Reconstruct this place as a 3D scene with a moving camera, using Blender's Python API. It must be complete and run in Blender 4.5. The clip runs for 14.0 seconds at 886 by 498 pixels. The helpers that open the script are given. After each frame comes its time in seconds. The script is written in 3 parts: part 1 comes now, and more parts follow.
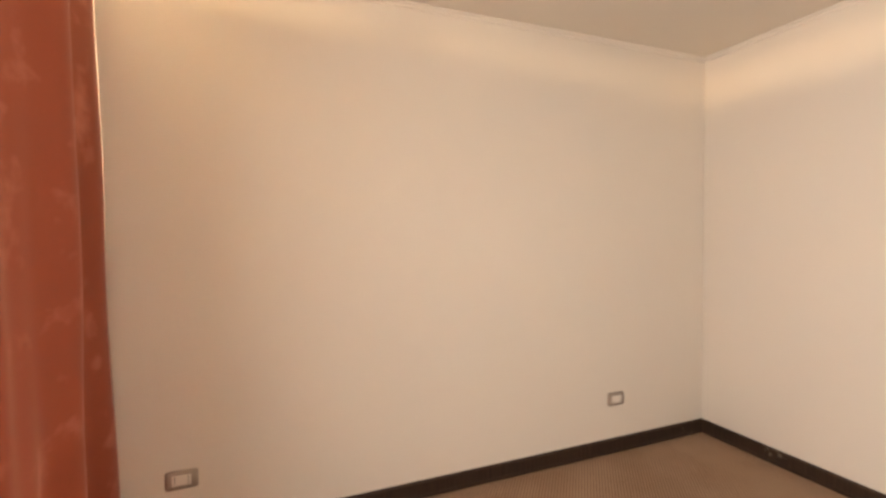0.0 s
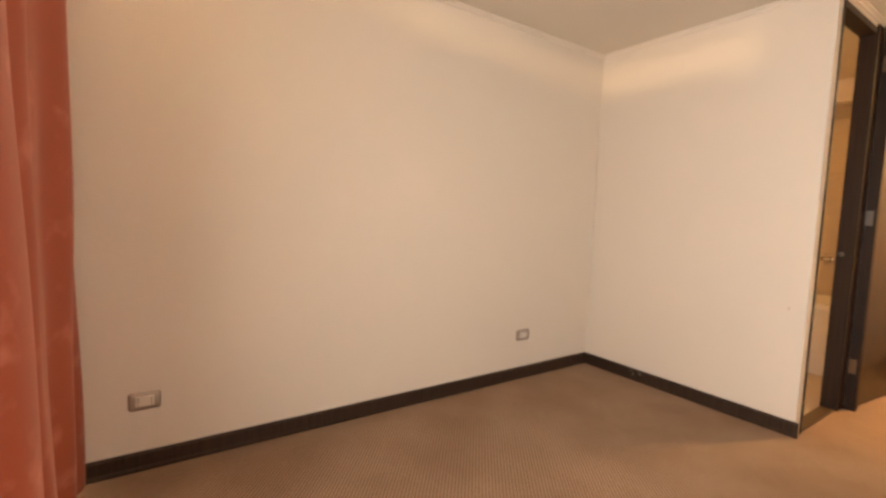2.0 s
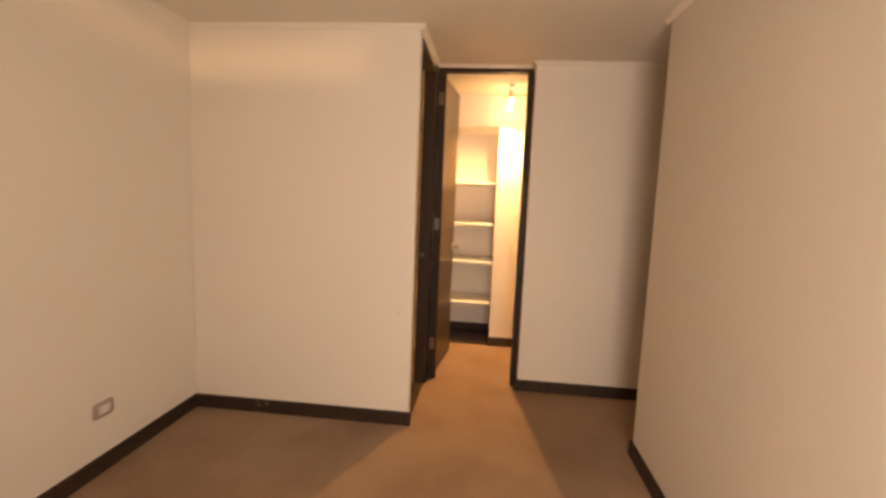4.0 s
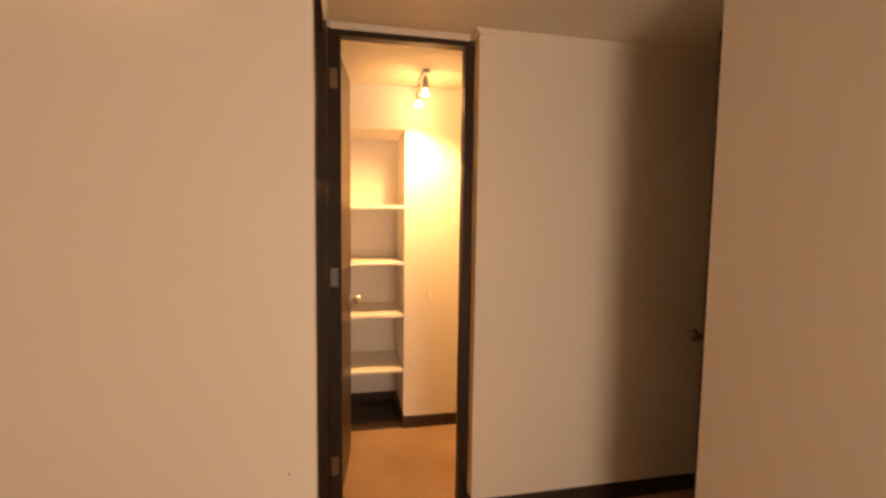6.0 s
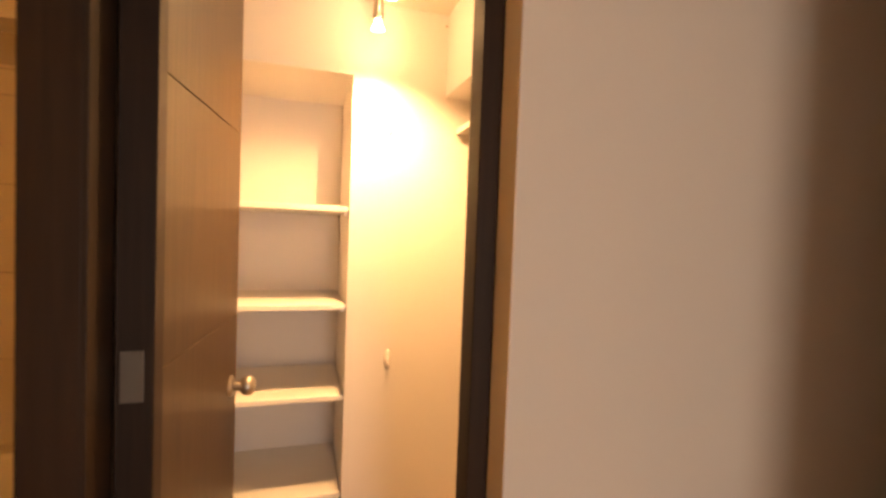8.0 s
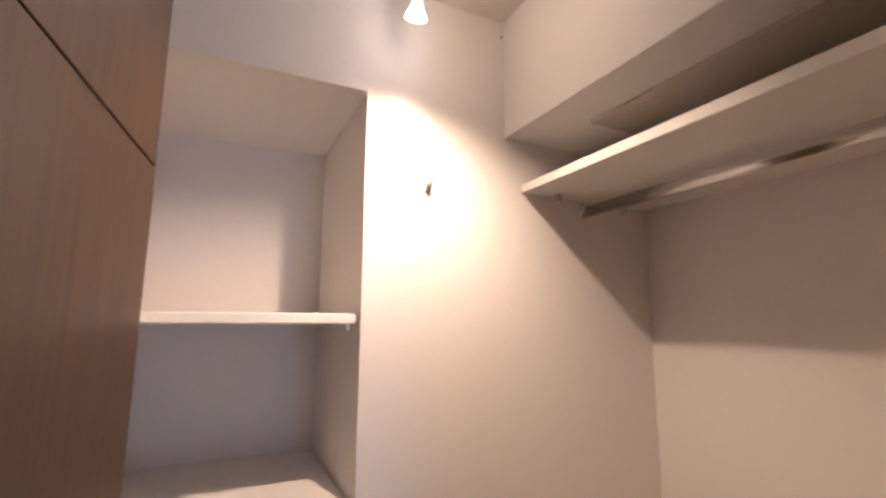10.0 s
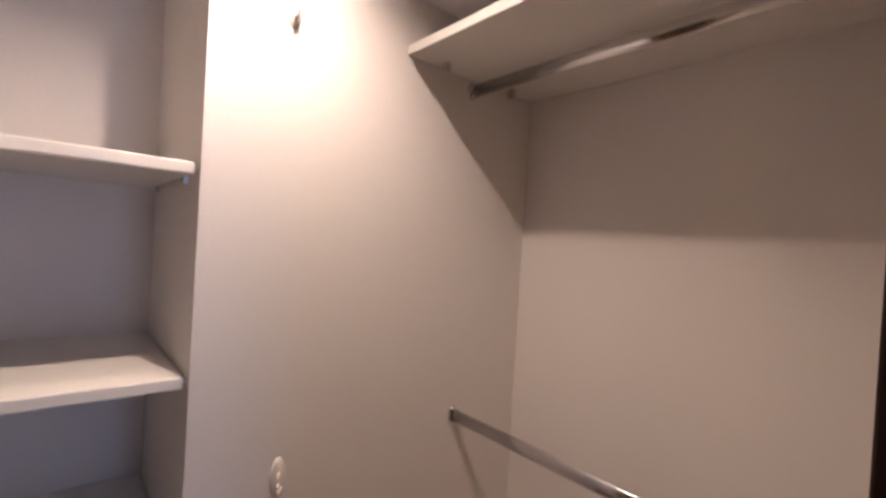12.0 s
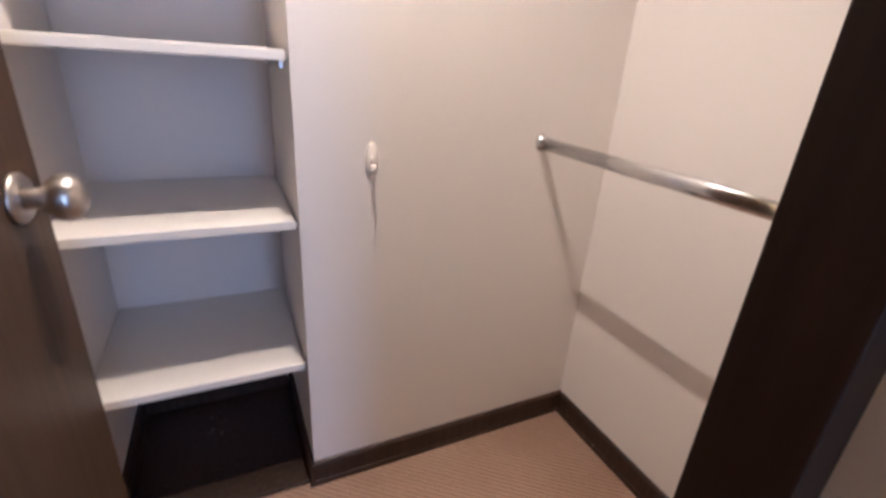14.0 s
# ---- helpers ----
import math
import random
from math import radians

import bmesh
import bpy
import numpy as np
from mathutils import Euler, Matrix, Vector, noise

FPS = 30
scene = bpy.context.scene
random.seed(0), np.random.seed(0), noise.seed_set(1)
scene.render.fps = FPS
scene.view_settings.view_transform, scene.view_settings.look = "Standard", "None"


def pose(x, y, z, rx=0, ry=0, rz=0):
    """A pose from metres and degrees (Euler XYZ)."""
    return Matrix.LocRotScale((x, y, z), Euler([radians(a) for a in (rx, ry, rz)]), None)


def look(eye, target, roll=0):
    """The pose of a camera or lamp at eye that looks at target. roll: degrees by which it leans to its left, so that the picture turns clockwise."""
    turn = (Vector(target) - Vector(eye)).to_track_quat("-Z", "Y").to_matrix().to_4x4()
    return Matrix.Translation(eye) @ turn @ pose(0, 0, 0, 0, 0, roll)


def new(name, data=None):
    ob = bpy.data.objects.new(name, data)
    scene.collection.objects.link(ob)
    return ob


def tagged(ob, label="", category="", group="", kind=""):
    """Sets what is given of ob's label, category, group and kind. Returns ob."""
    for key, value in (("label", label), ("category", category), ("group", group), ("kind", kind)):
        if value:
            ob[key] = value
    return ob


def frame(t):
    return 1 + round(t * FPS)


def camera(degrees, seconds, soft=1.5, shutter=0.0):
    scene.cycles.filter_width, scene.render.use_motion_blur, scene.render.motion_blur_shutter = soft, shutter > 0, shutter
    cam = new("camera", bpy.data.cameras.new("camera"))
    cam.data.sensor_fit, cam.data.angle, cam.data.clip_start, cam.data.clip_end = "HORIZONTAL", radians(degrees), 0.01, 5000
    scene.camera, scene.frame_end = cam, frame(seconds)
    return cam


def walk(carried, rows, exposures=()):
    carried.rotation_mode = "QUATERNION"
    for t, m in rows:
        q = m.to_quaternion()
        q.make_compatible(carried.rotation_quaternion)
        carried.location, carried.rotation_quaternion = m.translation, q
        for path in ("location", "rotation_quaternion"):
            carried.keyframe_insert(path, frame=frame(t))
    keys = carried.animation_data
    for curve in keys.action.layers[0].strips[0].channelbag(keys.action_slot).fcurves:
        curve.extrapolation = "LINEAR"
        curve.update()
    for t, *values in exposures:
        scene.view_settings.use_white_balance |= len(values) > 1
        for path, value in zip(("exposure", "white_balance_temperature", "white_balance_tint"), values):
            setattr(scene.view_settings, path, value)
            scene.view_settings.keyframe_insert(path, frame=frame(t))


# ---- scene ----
cam = camera(88.8, 14.0, 2.7, 0.4)
EXPOSURES = [(0, 0.82, 6750, 12), (2.0, 0.74, 7100, 14), (2.5, 0.62, 7550, 17), (3.0, 0.48, 7800, 18), (4.2, 0.35, 8500, 19), (6.5, 0.06, 10100, 27), (7.5, 0.1, 9900, 29), (8.2, 0.18, 7100, 21), (9.6, -1.05, 4600, 18), (10.5, -1.06, 4450, 21), (11.2, -1.2, 4400, 21),
             (12, -1.3, 4300, 20), (13, -0.86, 4150, 18), (14, -0.18, 4000, 15)]
PATH = [
    (0, (2.048, -2.580, 1.273), (0.190, -1.842, 1.209), -0.58),
    (0.5, (2.161, -2.713, 1.224), (0.314, -1.951, 1.124), 1.13),
    (1, (2.213, -2.824, 1.189), (0.405, -1.977, 1.063), 2.10),
    (1.5, (2.202, -2.927, 1.136), (0.525, -1.845, 1.003), 2.83),
    (2, (2.232, -2.933, 1.147), (0.590, -1.803, 0.982), 2.11),
    (2.4, (2.217, -2.953, 1.157), (0.717, -1.641, 0.982), 2.40),
    (3, (2.175, -2.871, 1.220), (1.063, -1.220, 1.026), 3.66),
    (3.3, (2.056, -2.782, 1.294), (1.250, -0.965, 1.071), 3.43),
    (3.6, (1.958, -2.710, 1.342), (1.435, -0.794, 1.103), 3.84),
    (4.2, (1.757, -2.547, 1.420), (1.684, -0.560, 1.205), 1.37),
    (6.3, (1.476, -1.230, 1.502), (1.920, 0.717, 1.384), 1.38),
    (6.5, (1.498, -1.115, 1.438), (1.963, 0.829, 1.372), 1.62),
    (6.7, (1.487, -0.974, 1.439), (1.985, 0.962, 1.365), 1.74),
    (6.9, (1.490, -0.833, 1.430), (2.015, 1.096, 1.361), 1.83),
    (7.4, (1.560, -0.500, 1.446), (2.165, 1.405, 1.394), 2.01),
    (7.5, (1.599, -0.446, 1.453), (2.193, 1.463, 1.387), 2.12),
    (8.2, (1.698, -0.005, 1.464), (2.294, 1.903, 1.397), 2.06),
    (10.3, (1.590, 0.729, 1.554), (2.572, 2.446, 1.905), 1.03),
    (10.5, (1.611, 0.733, 1.556), (2.692, 2.388, 1.907), 2.10),
    (11, (1.610, 0.766, 1.529), (2.936, 2.235, 1.864), 3.34),
    (11.5, (1.660, 0.759, 1.489), (2.972, 2.270, 1.647), 3.86),
    (12, (1.678, 0.771, 1.437), (2.983, 2.296, 1.413), 3.45),
    (12.5, (1.696, 0.752, 1.380), (2.917, 2.330, 1.153), 2.96),
    (13, (1.735, 0.739, 1.302), (2.867, 2.337, 0.895), 2.97),
    (13.4, (1.750, 0.717, 1.251), (2.759, 2.356, 0.708), 2.65),
    (14, (1.736, 0.649, 1.164), (2.553, 2.308, 0.404), 3.89),
]
walk(cam, [(t, look(eye, target, roll)) for t, eye, target, roll in PATH], EXPOSURES)

# ---- world, daylight, lamps ----
H = 2.35
world = bpy.data.worlds.new("world")
scene.world = world
world.use_nodes = True
sky = world.node_tree.nodes.new("ShaderNodeTexSky")
sky.sky_type = "NISHITA"
sky.sun_disc = False
sky.sun_elevation, sky.sun_rotation = radians(1.8), radians(157.2)
world.node_tree.links.new(sky.outputs[0], world.node_tree.nodes["Background"].inputs[0])
world.node_tree.nodes["Background"].inputs[1].default_value = 0.08


def lamp(name, kind, energy, color, m, **more):
    d = bpy.data.lights.new(name, kind)
    d.energy, d.color = energy, color
    for key, value in more.items():
        if key == "size_xy":
            d.shape, d.size, d.size_y = "RECTANGLE", value[0], value[1]
        elif key == "spot":
            d.spot_size, d.spot_blend = radians(value[0]), value[1]
        elif key == "radius":
            d.shadow_soft_size = value
    ob = new(name, d)
    ob.matrix_world = m
    return ob


WARM = (1.0, 0.61, 0.27)
# the low evening sun that comes in over the curtain rail
lamp("sun", "SUN", 0.85, (1.0, 0.70, 0.36), look((0, 0, 0), (-0.388, 0.922, -0.030)))
bpy.data.lights["sun"].angle = radians(4.0)
# stand-in for the window's daylight, set just inside the white blocking cloth
lamp("daylight", "AREA", 26, (0.98, 0.95, 0.92), pose(2.24, -3.085, 1.07, 90, 0, 0), size_xy=(0.74, 1.95))
bpy.data.lights["daylight"].spread = radians(164)
# the two spots of the closet lamp
lamp("spot_back", "SPOT", 50, WARM, look((1.939, 1.558, 2.183), (1.945, 1.67, 1.30)), spot=(64, 1.0), radius=0.02)
lamp("spot_front", "SPOT", 102, WARM, look((1.944, 1.334, 2.172), (1.88, 1.46, 1.2)), spot=(136, 0.8), radius=0.010)


# the light that the bare bulb throws all round
lamp("bulb_glow", "POINT", 3.4, WARM, pose(1.947, 1.345, 2.186), radius=0.02)


# ---- materials ----


def material(name, color, rough=0.6, metal=0.0, scale=30.0, vary=0.06, bump=0.05, big=2.0, stain=0.05, distance=0.002):
    m = bpy.data.materials.new(name)
    m.use_nodes = True
    n, l = m.node_tree.nodes, m.node_tree.links
    b = n["Principled BSDF"]
    b.inputs["Roughness"].default_value, b.inputs["Metallic"].default_value = rough, metal
    where = n.new("ShaderNodeTexCoord")
    fine, wide = n.new("ShaderNodeTexNoise"), n.new("ShaderNodeTexNoise")
    for tex, s in ((fine, scale), (wide, big)):
        tex.inputs["Scale"].default_value, tex.inputs["Detail"].default_value = s, 4
        l.new(where.outputs["Object"], tex.inputs["Vector"])
    mix = n.new("ShaderNodeMath")
    mix.operation = "MULTIPLY_ADD"
    mix.inputs[1].default_value = vary
    l.new(fine.outputs[0], mix.inputs[0])
    add = n.new("ShaderNodeMath")
    add.operation = "MULTIPLY_ADD"
    add.inputs[1].default_value, add.inputs[2].default_value = stain, 1.0 - (vary + stain) / 2
    l.new(wide.outputs[0], add.inputs[0])
    l.new(add.outputs[0], mix.inputs[2])
    tone = n.new("ShaderNodeVectorMath")
    tone.operation = "SCALE"
    tone.inputs[0].default_value = color
    l.new(mix.outputs[0], tone.inputs["Scale"])
    l.new(tone.outputs[0], b.inputs["Base Color"])
    if bump:
        bp = n.new("ShaderNodeBump")
        bp.inputs["Strength"].default_value, bp.inputs["Distance"].default_value = bump, distance
        l.new(fine.outputs[0], bp.inputs["Height"])
        l.new(bp.outputs[0], b.inputs["Normal"])
    return m


M_wall = material("wall_paint", (0.76, 0.70, 0.62), 0.62, scale=160, vary=0.03, bump=0.12, big=1.3, stain=0.05)
M_closet = material("closet_paint", (0.78, 0.74, 0.70), 0.55, scale=160, vary=0.03, bump=0.10, big=1.6, stain=0.04)
M_ceiling = material("ceiling_paint", (0.72, 0.66, 0.57), 0.8, scale=90, vary=0.04, bump=0.2, big=1.0, stain=0.05)
M_trim = material("white_trim", (0.78, 0.72, 0.64), 0.45, scale=60, vary=0.03, bump=0.05)
M_shelf = material("white_melamine", (0.80, 0.77, 0.72), 0.38, scale=120, vary=0.03, bump=0.03, stain=0.04)
M_chrome = material("chrome", (0.74, 0.74, 0.75), 0.2, 1.0, scale=60, vary=0.06, bump=0.02)
M_steel = material("brushed_steel", (0.62, 0.58, 0.53), 0.32, 1.0, scale=200, vary=0.1, bump=0.05)
M_hinge = material("satin_hinge", (0.17, 0.145, 0.12), 0.48, 0.6, scale=150, vary=0.08, bump=0.04)
M_bronze = material("dark_bronze", (0.20, 0.13, 0.08), 0.4, 0.7, scale=150, vary=0.1, bump=0.04)
M_plate = material("grey_plastic", (0.42, 0.35, 0.29), 0.34, 0.35, scale=200, vary=0.05, bump=0.03)
M_module = material("white_plastic", (0.78, 0.73, 0.66), 0.35, scale=80, vary=0.02, bump=0.0)
M_dark = material("dark_hole", (0.02, 0.018, 0.016), 0.7, scale=80, vary=0.1, bump=0.0)
M_tile = material("glazed_tile", (0.62, 0.54, 0.42), 0.16, scale=8, vary=0.06, bump=0.02, big=3.0, stain=0.06)
M_grout = material("grout", (0.42, 0.36, 0.28), 0.9, scale=80, vary=0.1, bump=0.1)
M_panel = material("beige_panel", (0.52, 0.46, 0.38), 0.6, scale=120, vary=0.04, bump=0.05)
M_ceramic = material("white_ceramic", (0.80, 0.77, 0.70), 0.12, scale=20, vary=0.02, bump=0.0)
M_cabinet = material("beige_cabinet", (0.55, 0.44, 0.30), 0.4, scale=60, vary=0.06, bump=0.03)
M_frame = material("window_frame", (0.70, 0.68, 0.64), 0.4, scale=60, vary=0.04, bump=0.03)


def wood(name, dark, light, rough):
    m = bpy.data.materials.new(name)
    m.use_nodes = True
    n, l = m.node_tree.nodes, m.node_tree.links
    b = n["Principled BSDF"]
    b.inputs["Roughness"].default_value = rough
    b.inputs["Specular IOR Level"].default_value = 0.3
    where, map_ = n.new("ShaderNodeTexCoord"), n.new("ShaderNodeMapping")
    map_.inputs["Scale"].default_value = (45, 45, 2.2)
    l.new(where.outputs["Object"], map_.inputs["Vector"])
    grain = n.new("ShaderNodeTexNoise")
    grain.inputs["Scale"].default_value, grain.inputs["Detail"].default_value = 1.6, 6
    l.new(map_.outputs[0], grain.inputs["Vector"])
    ramp = n.new("ShaderNodeValToRGB")
    ramp.color_ramp.elements[0].position, ramp.color_ramp.elements[1].position = 0.3, 0.75
    ramp.color_ramp.elements[0].color, ramp.color_ramp.elements[1].color = (*dark, 1), (*light, 1)
    l.new(grain.outputs[0], ramp.inputs[0])
    l.new(ramp.outputs[0], b.inputs["Base Color"])
    bp = n.new("ShaderNodeBump")
    bp.inputs["Strength"].default_value, bp.inputs["Distance"].default_value = 0.12, 0.001
    l.new(grain.outputs[0], bp.inputs["Height"])
    l.new(bp.outputs[0], b.inputs["Normal"])
    return m


def chip_wood(m):
    """Sparse pale chips and scuffs over a dark stain."""
    n, l = m.node_tree.nodes, m.node_tree.links
    b = n["Principled BSDF"]
    stain = b.inputs["Base Color"].links[0].from_socket
    where, spots, area = n.new("ShaderNodeTexCoord"), n.new("ShaderNodeTexNoise"), n.new("ShaderNodeTexNoise")
    for tex, s in ((spots, 55), (area, 3.5)):
        tex.inputs["Scale"].default_value, tex.inputs["Detail"].default_value = s, 3
        l.new(where.outputs["Object"], tex.inputs["Vector"])
    mul = n.new("ShaderNodeMath")
    mul.operation = "MULTIPLY"
    l.new(spots.outputs[0], mul.inputs[0])
    l.new(area.outputs[0], mul.inputs[1])
    cut = n.new("ShaderNodeValToRGB")
    cut.color_ramp.elements[0].position, cut.color_ramp.elements[1].position = 0.428, 0.452
    l.new(mul.outputs[0], cut.inputs[0])
    mix = n.new("ShaderNodeMix")
    mix.data_type = "RGBA"
    l.new(cut.outputs[0], mix.inputs["Factor"])
    l.new(stain, mix.inputs["A"])
    mix.inputs["B"].default_value = (0.15, 0.125, 0.10, 1)
    l.new(mix.outputs["Result"], b.inputs["Base Color"])


M_wood = wood("dark_wenge", (0.016, 0.0078, 0.0038), (0.033, 0.0160, 0.0076), 0.55)
M_skirting = wood("scuffed_wenge", (0.024, 0.014, 0.009), (0.052, 0.031, 0.019), 0.5)
chip_wood(M_skirting)
M_door = wood("dark_door_veneer", (0.050, 0.030, 0.0155), (0.088, 0.054, 0.028), 0.36)


def carpet_material():
    m = bpy.data.materials.new("ribbed_carpet")
    m.use_nodes = True
    n, l = m.node_tree.nodes, m.node_tree.links
    b = n["Principled BSDF"]
    b.inputs["Roughness"].default_value = 0.95
    b.inputs["Specular IOR Level"].default_value = 0.15
    where = n.new("ShaderNodeTexCoord")
    warp, wide, fine = (n.new("ShaderNodeTexNoise") for _ in range(3))
    for tex, s in ((warp, 55), (wide, 2.1), (fine, 420)):
        tex.inputs["Scale"].default_value, tex.inputs["Detail"].default_value = s, 3
        l.new(where.outputs["Object"], tex.inputs["Vector"])
    rib = n.new("ShaderNodeTexWave")
    rib.wave_type, rib.bands_direction = "BANDS", "X"
    rib.inputs["Scale"].default_value, rib.inputs["Distortion"].default_value = 22, 1.3
    rib.inputs["Detail"].default_value, rib.inputs["Detail Scale"].default_value = 2, 6
    turn = n.new("ShaderNodeMapping")
    turn.inputs["Rotation"].default_value = (0, 0, radians(-51))
    l.new(where.outputs["Object"], turn.inputs["Vector"])
    l.new(turn.outputs[0], rib.inputs["Vector"])
    height = n.new("ShaderNodeMath")
    height.operation = "MULTIPLY_ADD"
    height.inputs[1].default_value = 0.7
    l.new(warp.outputs[0], height.inputs[0])
    l.new(rib.outputs["Fac"], height.inputs[2])
    ramp = n.new("ShaderNodeValToRGB")
    ramp.color_ramp.elements[0].position, ramp.color_ramp.elements[1].position = 0.25, 1.25
    ramp.color_ramp.elements[0].color, ramp.color_ramp.elements[1].color = (0.235, 0.152, 0.098, 1), (0.395, 0.272, 0.187, 1)
    l.new(height.outputs[0], ramp.inputs[0])
    dirt = n.new("ShaderNodeValToRGB")
    dirt.color_ramp.elements[0].position, dirt.color_ramp.elements[1].position = 0.32, 0.62
    dirt.color_ramp.elements[0].color, dirt.color_ramp.elements[1].color = (0.79, 0.75, 0.71, 1), (1, 1, 1, 1)
    l.new(wide.outputs[0], dirt.inputs[0])
    mul = n.new("ShaderNodeMix")
    mul.data_type, mul.blend_type = "RGBA", "MULTIPLY"
    mul.inputs["Factor"].default_value = 1.0
    l.new(ramp.outputs[0], mul.inputs["A"])
    l.new(dirt.outputs[0], mul.inputs["B"])
    l.new(mul.outputs["Result"], b.inputs["Base Color"])
    bp = n.new("ShaderNodeBump")
    bp.inputs["Strength"].default_value, bp.inputs["Distance"].default_value = 0.45, 0.004
    l.new(height.outputs[0], bp.inputs["Height"])
    l.new(bp.outputs[0], b.inputs["Normal"])
    return m


M_carpet = carpet_material()


def cloth_material():
    m = bpy.data.materials.new("coral_curtain")
    m.use_nodes = True
    n, l = m.node_tree.nodes, m.node_tree.links
    where = n.new("ShaderNodeTexCoord")
    print_, weave = n.new("ShaderNodeTexNoise"), n.new("ShaderNodeTexNoise")
    for tex, s in ((print_, 9), (weave, 500)):
        tex.inputs["Scale"].default_value, tex.inputs["Detail"].default_value = s, 5
        l.new(where.outputs["Object"], tex.inputs["Vector"])
    ramp = n.new("ShaderNodeValToRGB")
    ramp.color_ramp.elements[0].position, ramp.color_ramp.elements[1].position = 0.55, 0.72
    ramp.color_ramp.elements[0].color, ramp.color_ramp.elements[1].color = (0.235, 0.050, 0.026, 1), (0.36, 0.115, 0.080, 1)
    l.new(print_.outputs[0], ramp.inputs[0])
    b = n["Principled BSDF"]
    b.inputs["Roughness"].default_value = 0.6
    b.inputs["Sheen Weight"].default_value, b.inputs["Sheen Roughness"].default_value = 0.2, 0.4
    b.inputs["Sheen Tint"].default_value = (1.0, 0.75, 0.70, 1)
    l.new(ramp.outputs[0], b.inputs["Base Color"])
    bp = n.new("ShaderNodeBump")
    bp.inputs["Strength"].default_value, bp.inputs["Distance"].default_value = 0.25, 0.001
    l.new(weave.outputs[0], bp.inputs["Height"])
    l.new(bp.outputs[0], b.inputs["Normal"])
    glow = n.new("ShaderNodeBsdfTranslucent")
    l.new(ramp.outputs[0], glow.inputs["Color"])
    mix = n.new("ShaderNodeMixShader")
    mix.inputs[0].default_value = 0.055
    l.new(b.outputs[0], mix.inputs[1])
    l.new(glow.outputs[0], mix.inputs[2])
    l.new(mix.outputs[0], n["Material Output"].inputs["Surface"])
    return m


M_cloth = cloth_material()


# opaque cloth of the added light blocker
M_block_cloth = material("white_block_cloth", (0.72, 0.68, 0.62), 0.9, scale=300, vary=0.1, bump=0.05)


def emitter(name, color, strength):
    m = bpy.data.materials.new(name)
    m.use_nodes = True
    b = m.node_tree.nodes["Principled BSDF"]
    b.inputs["Base Color"].default_value = (*color, 1)
    b.inputs["Emission Color"].default_value = (*color, 1)
    b.inputs["Emission Strength"].default_value = strength
    return m


M_bulb = emitter("lit_bulb", (1.0, 0.74, 0.42), 30)
M_farglow = emitter("dim_opal_glass", (1.0, 0.55, 0.20), 18)
M_bathglow = emitter("lit_opal_glass", (1.0, 0.50, 0.14), 108)


# ---- mesh helpers ----


def box(bm, a, b, bevel=0.0):
    """A box from corner a to corner b, its edges rounded by bevel."""
    g = bmesh.ops.create_cube(bm, size=1)
    size = [b[k] - a[k] for k in range(3)]
    mid = [(a[k] + b[k]) / 2 for k in range(3)]
    bmesh.ops.scale(bm, vec=size, verts=g["verts"])
    bmesh.ops.translate(bm, vec=mid, verts=g["verts"])
    if bevel:
        edges = list({e for v in g["verts"] for e in v.link_edges})
        bmesh.ops.bevel(bm, geom=edges, offset=bevel, segments=2, affect="EDGES", profile=0.5)
    return bm


def rod(bm, a, b, r, sides=16, r2=None):
    """A round bar from a to b."""
    a, b = Vector(a), Vector(b)
    m = Matrix.Translation((a + b) / 2) @ (b - a).to_track_quat("Z", "Y").to_matrix().to_4x4()
    bmesh.ops.create_cone(bm, cap_ends=True, segments=sides, radius1=r, radius2=r if r2 is None else r2, depth=(b - a).length, matrix=m)
    return bm


def lathe(bm, profile, m, sides=20):
    """Turns (radius, height) points round the z axis of m."""
    rings = []
    for r, h in profile:
        rings.append([bm.verts.new(m @ Vector((r * math.cos(2 * math.pi * k / sides), r * math.sin(2 * math.pi * k / sides), h))) for k in range(sides)])
    for p, q in zip(rings, rings[1:]):
        for k in range(sides):
            bm.faces.new((p[k], p[(k + 1) % sides], q[(k + 1) % sides], q[k]))
    bm.faces.new(rings[0][::-1])
    bm.faces.new(rings[-1])
    return bm


def part(name, bm, mat, parent=None, label="", smooth=False):
    me = bpy.data.meshes.new(name)
    bmesh.ops.recalc_face_normals(bm, faces=bm.faces)
    bm.to_mesh(me)
    bm.free()
    me.materials.append(mat)
    if smooth:
        for p in me.polygons:
            p.use_smooth = len(p.vertices) <= 4
    ob = new(name, me)
    if parent is not None:
        ob.parent = parent
        ob.matrix_parent_inverse = parent.matrix_world.inverted()
    if label:
        ob["label"] = label
    return ob


def base(name, at, label, category, group="", kind=""):
    e = new(name)
    e.matrix_world = Matrix.Translation(at)
    return tagged(e, label, category, group, kind)


def structure(name, boxes, mat, label, category, bevel=0.0):
    bm = bmesh.new()
    for a, b in boxes:
        box(bm, a, b, bevel)
    return tagged(part(name, bm, mat), label, category, kind="structure")


# ---- floor, ceiling, walls ----
structure("floor", [((-0.15, -3.6, -0.1), (4.9, 2.3, 0.0))], M_carpet, "ribbed light brown wall-to-wall carpet, slightly worn", "carpet")
structure("floor_bath", [((-0.9, 0.07, 0.0), (1.31, 2.06, 0.006))], M_tile, "glazed beige tile floor of the bathroom", "floor")
structure("ceiling", [((-1.0, -3.6, H), (4.9, 2.4, H + 0.1))], M_ceiling, "matt cream painted plaster ceiling", "ceiling")

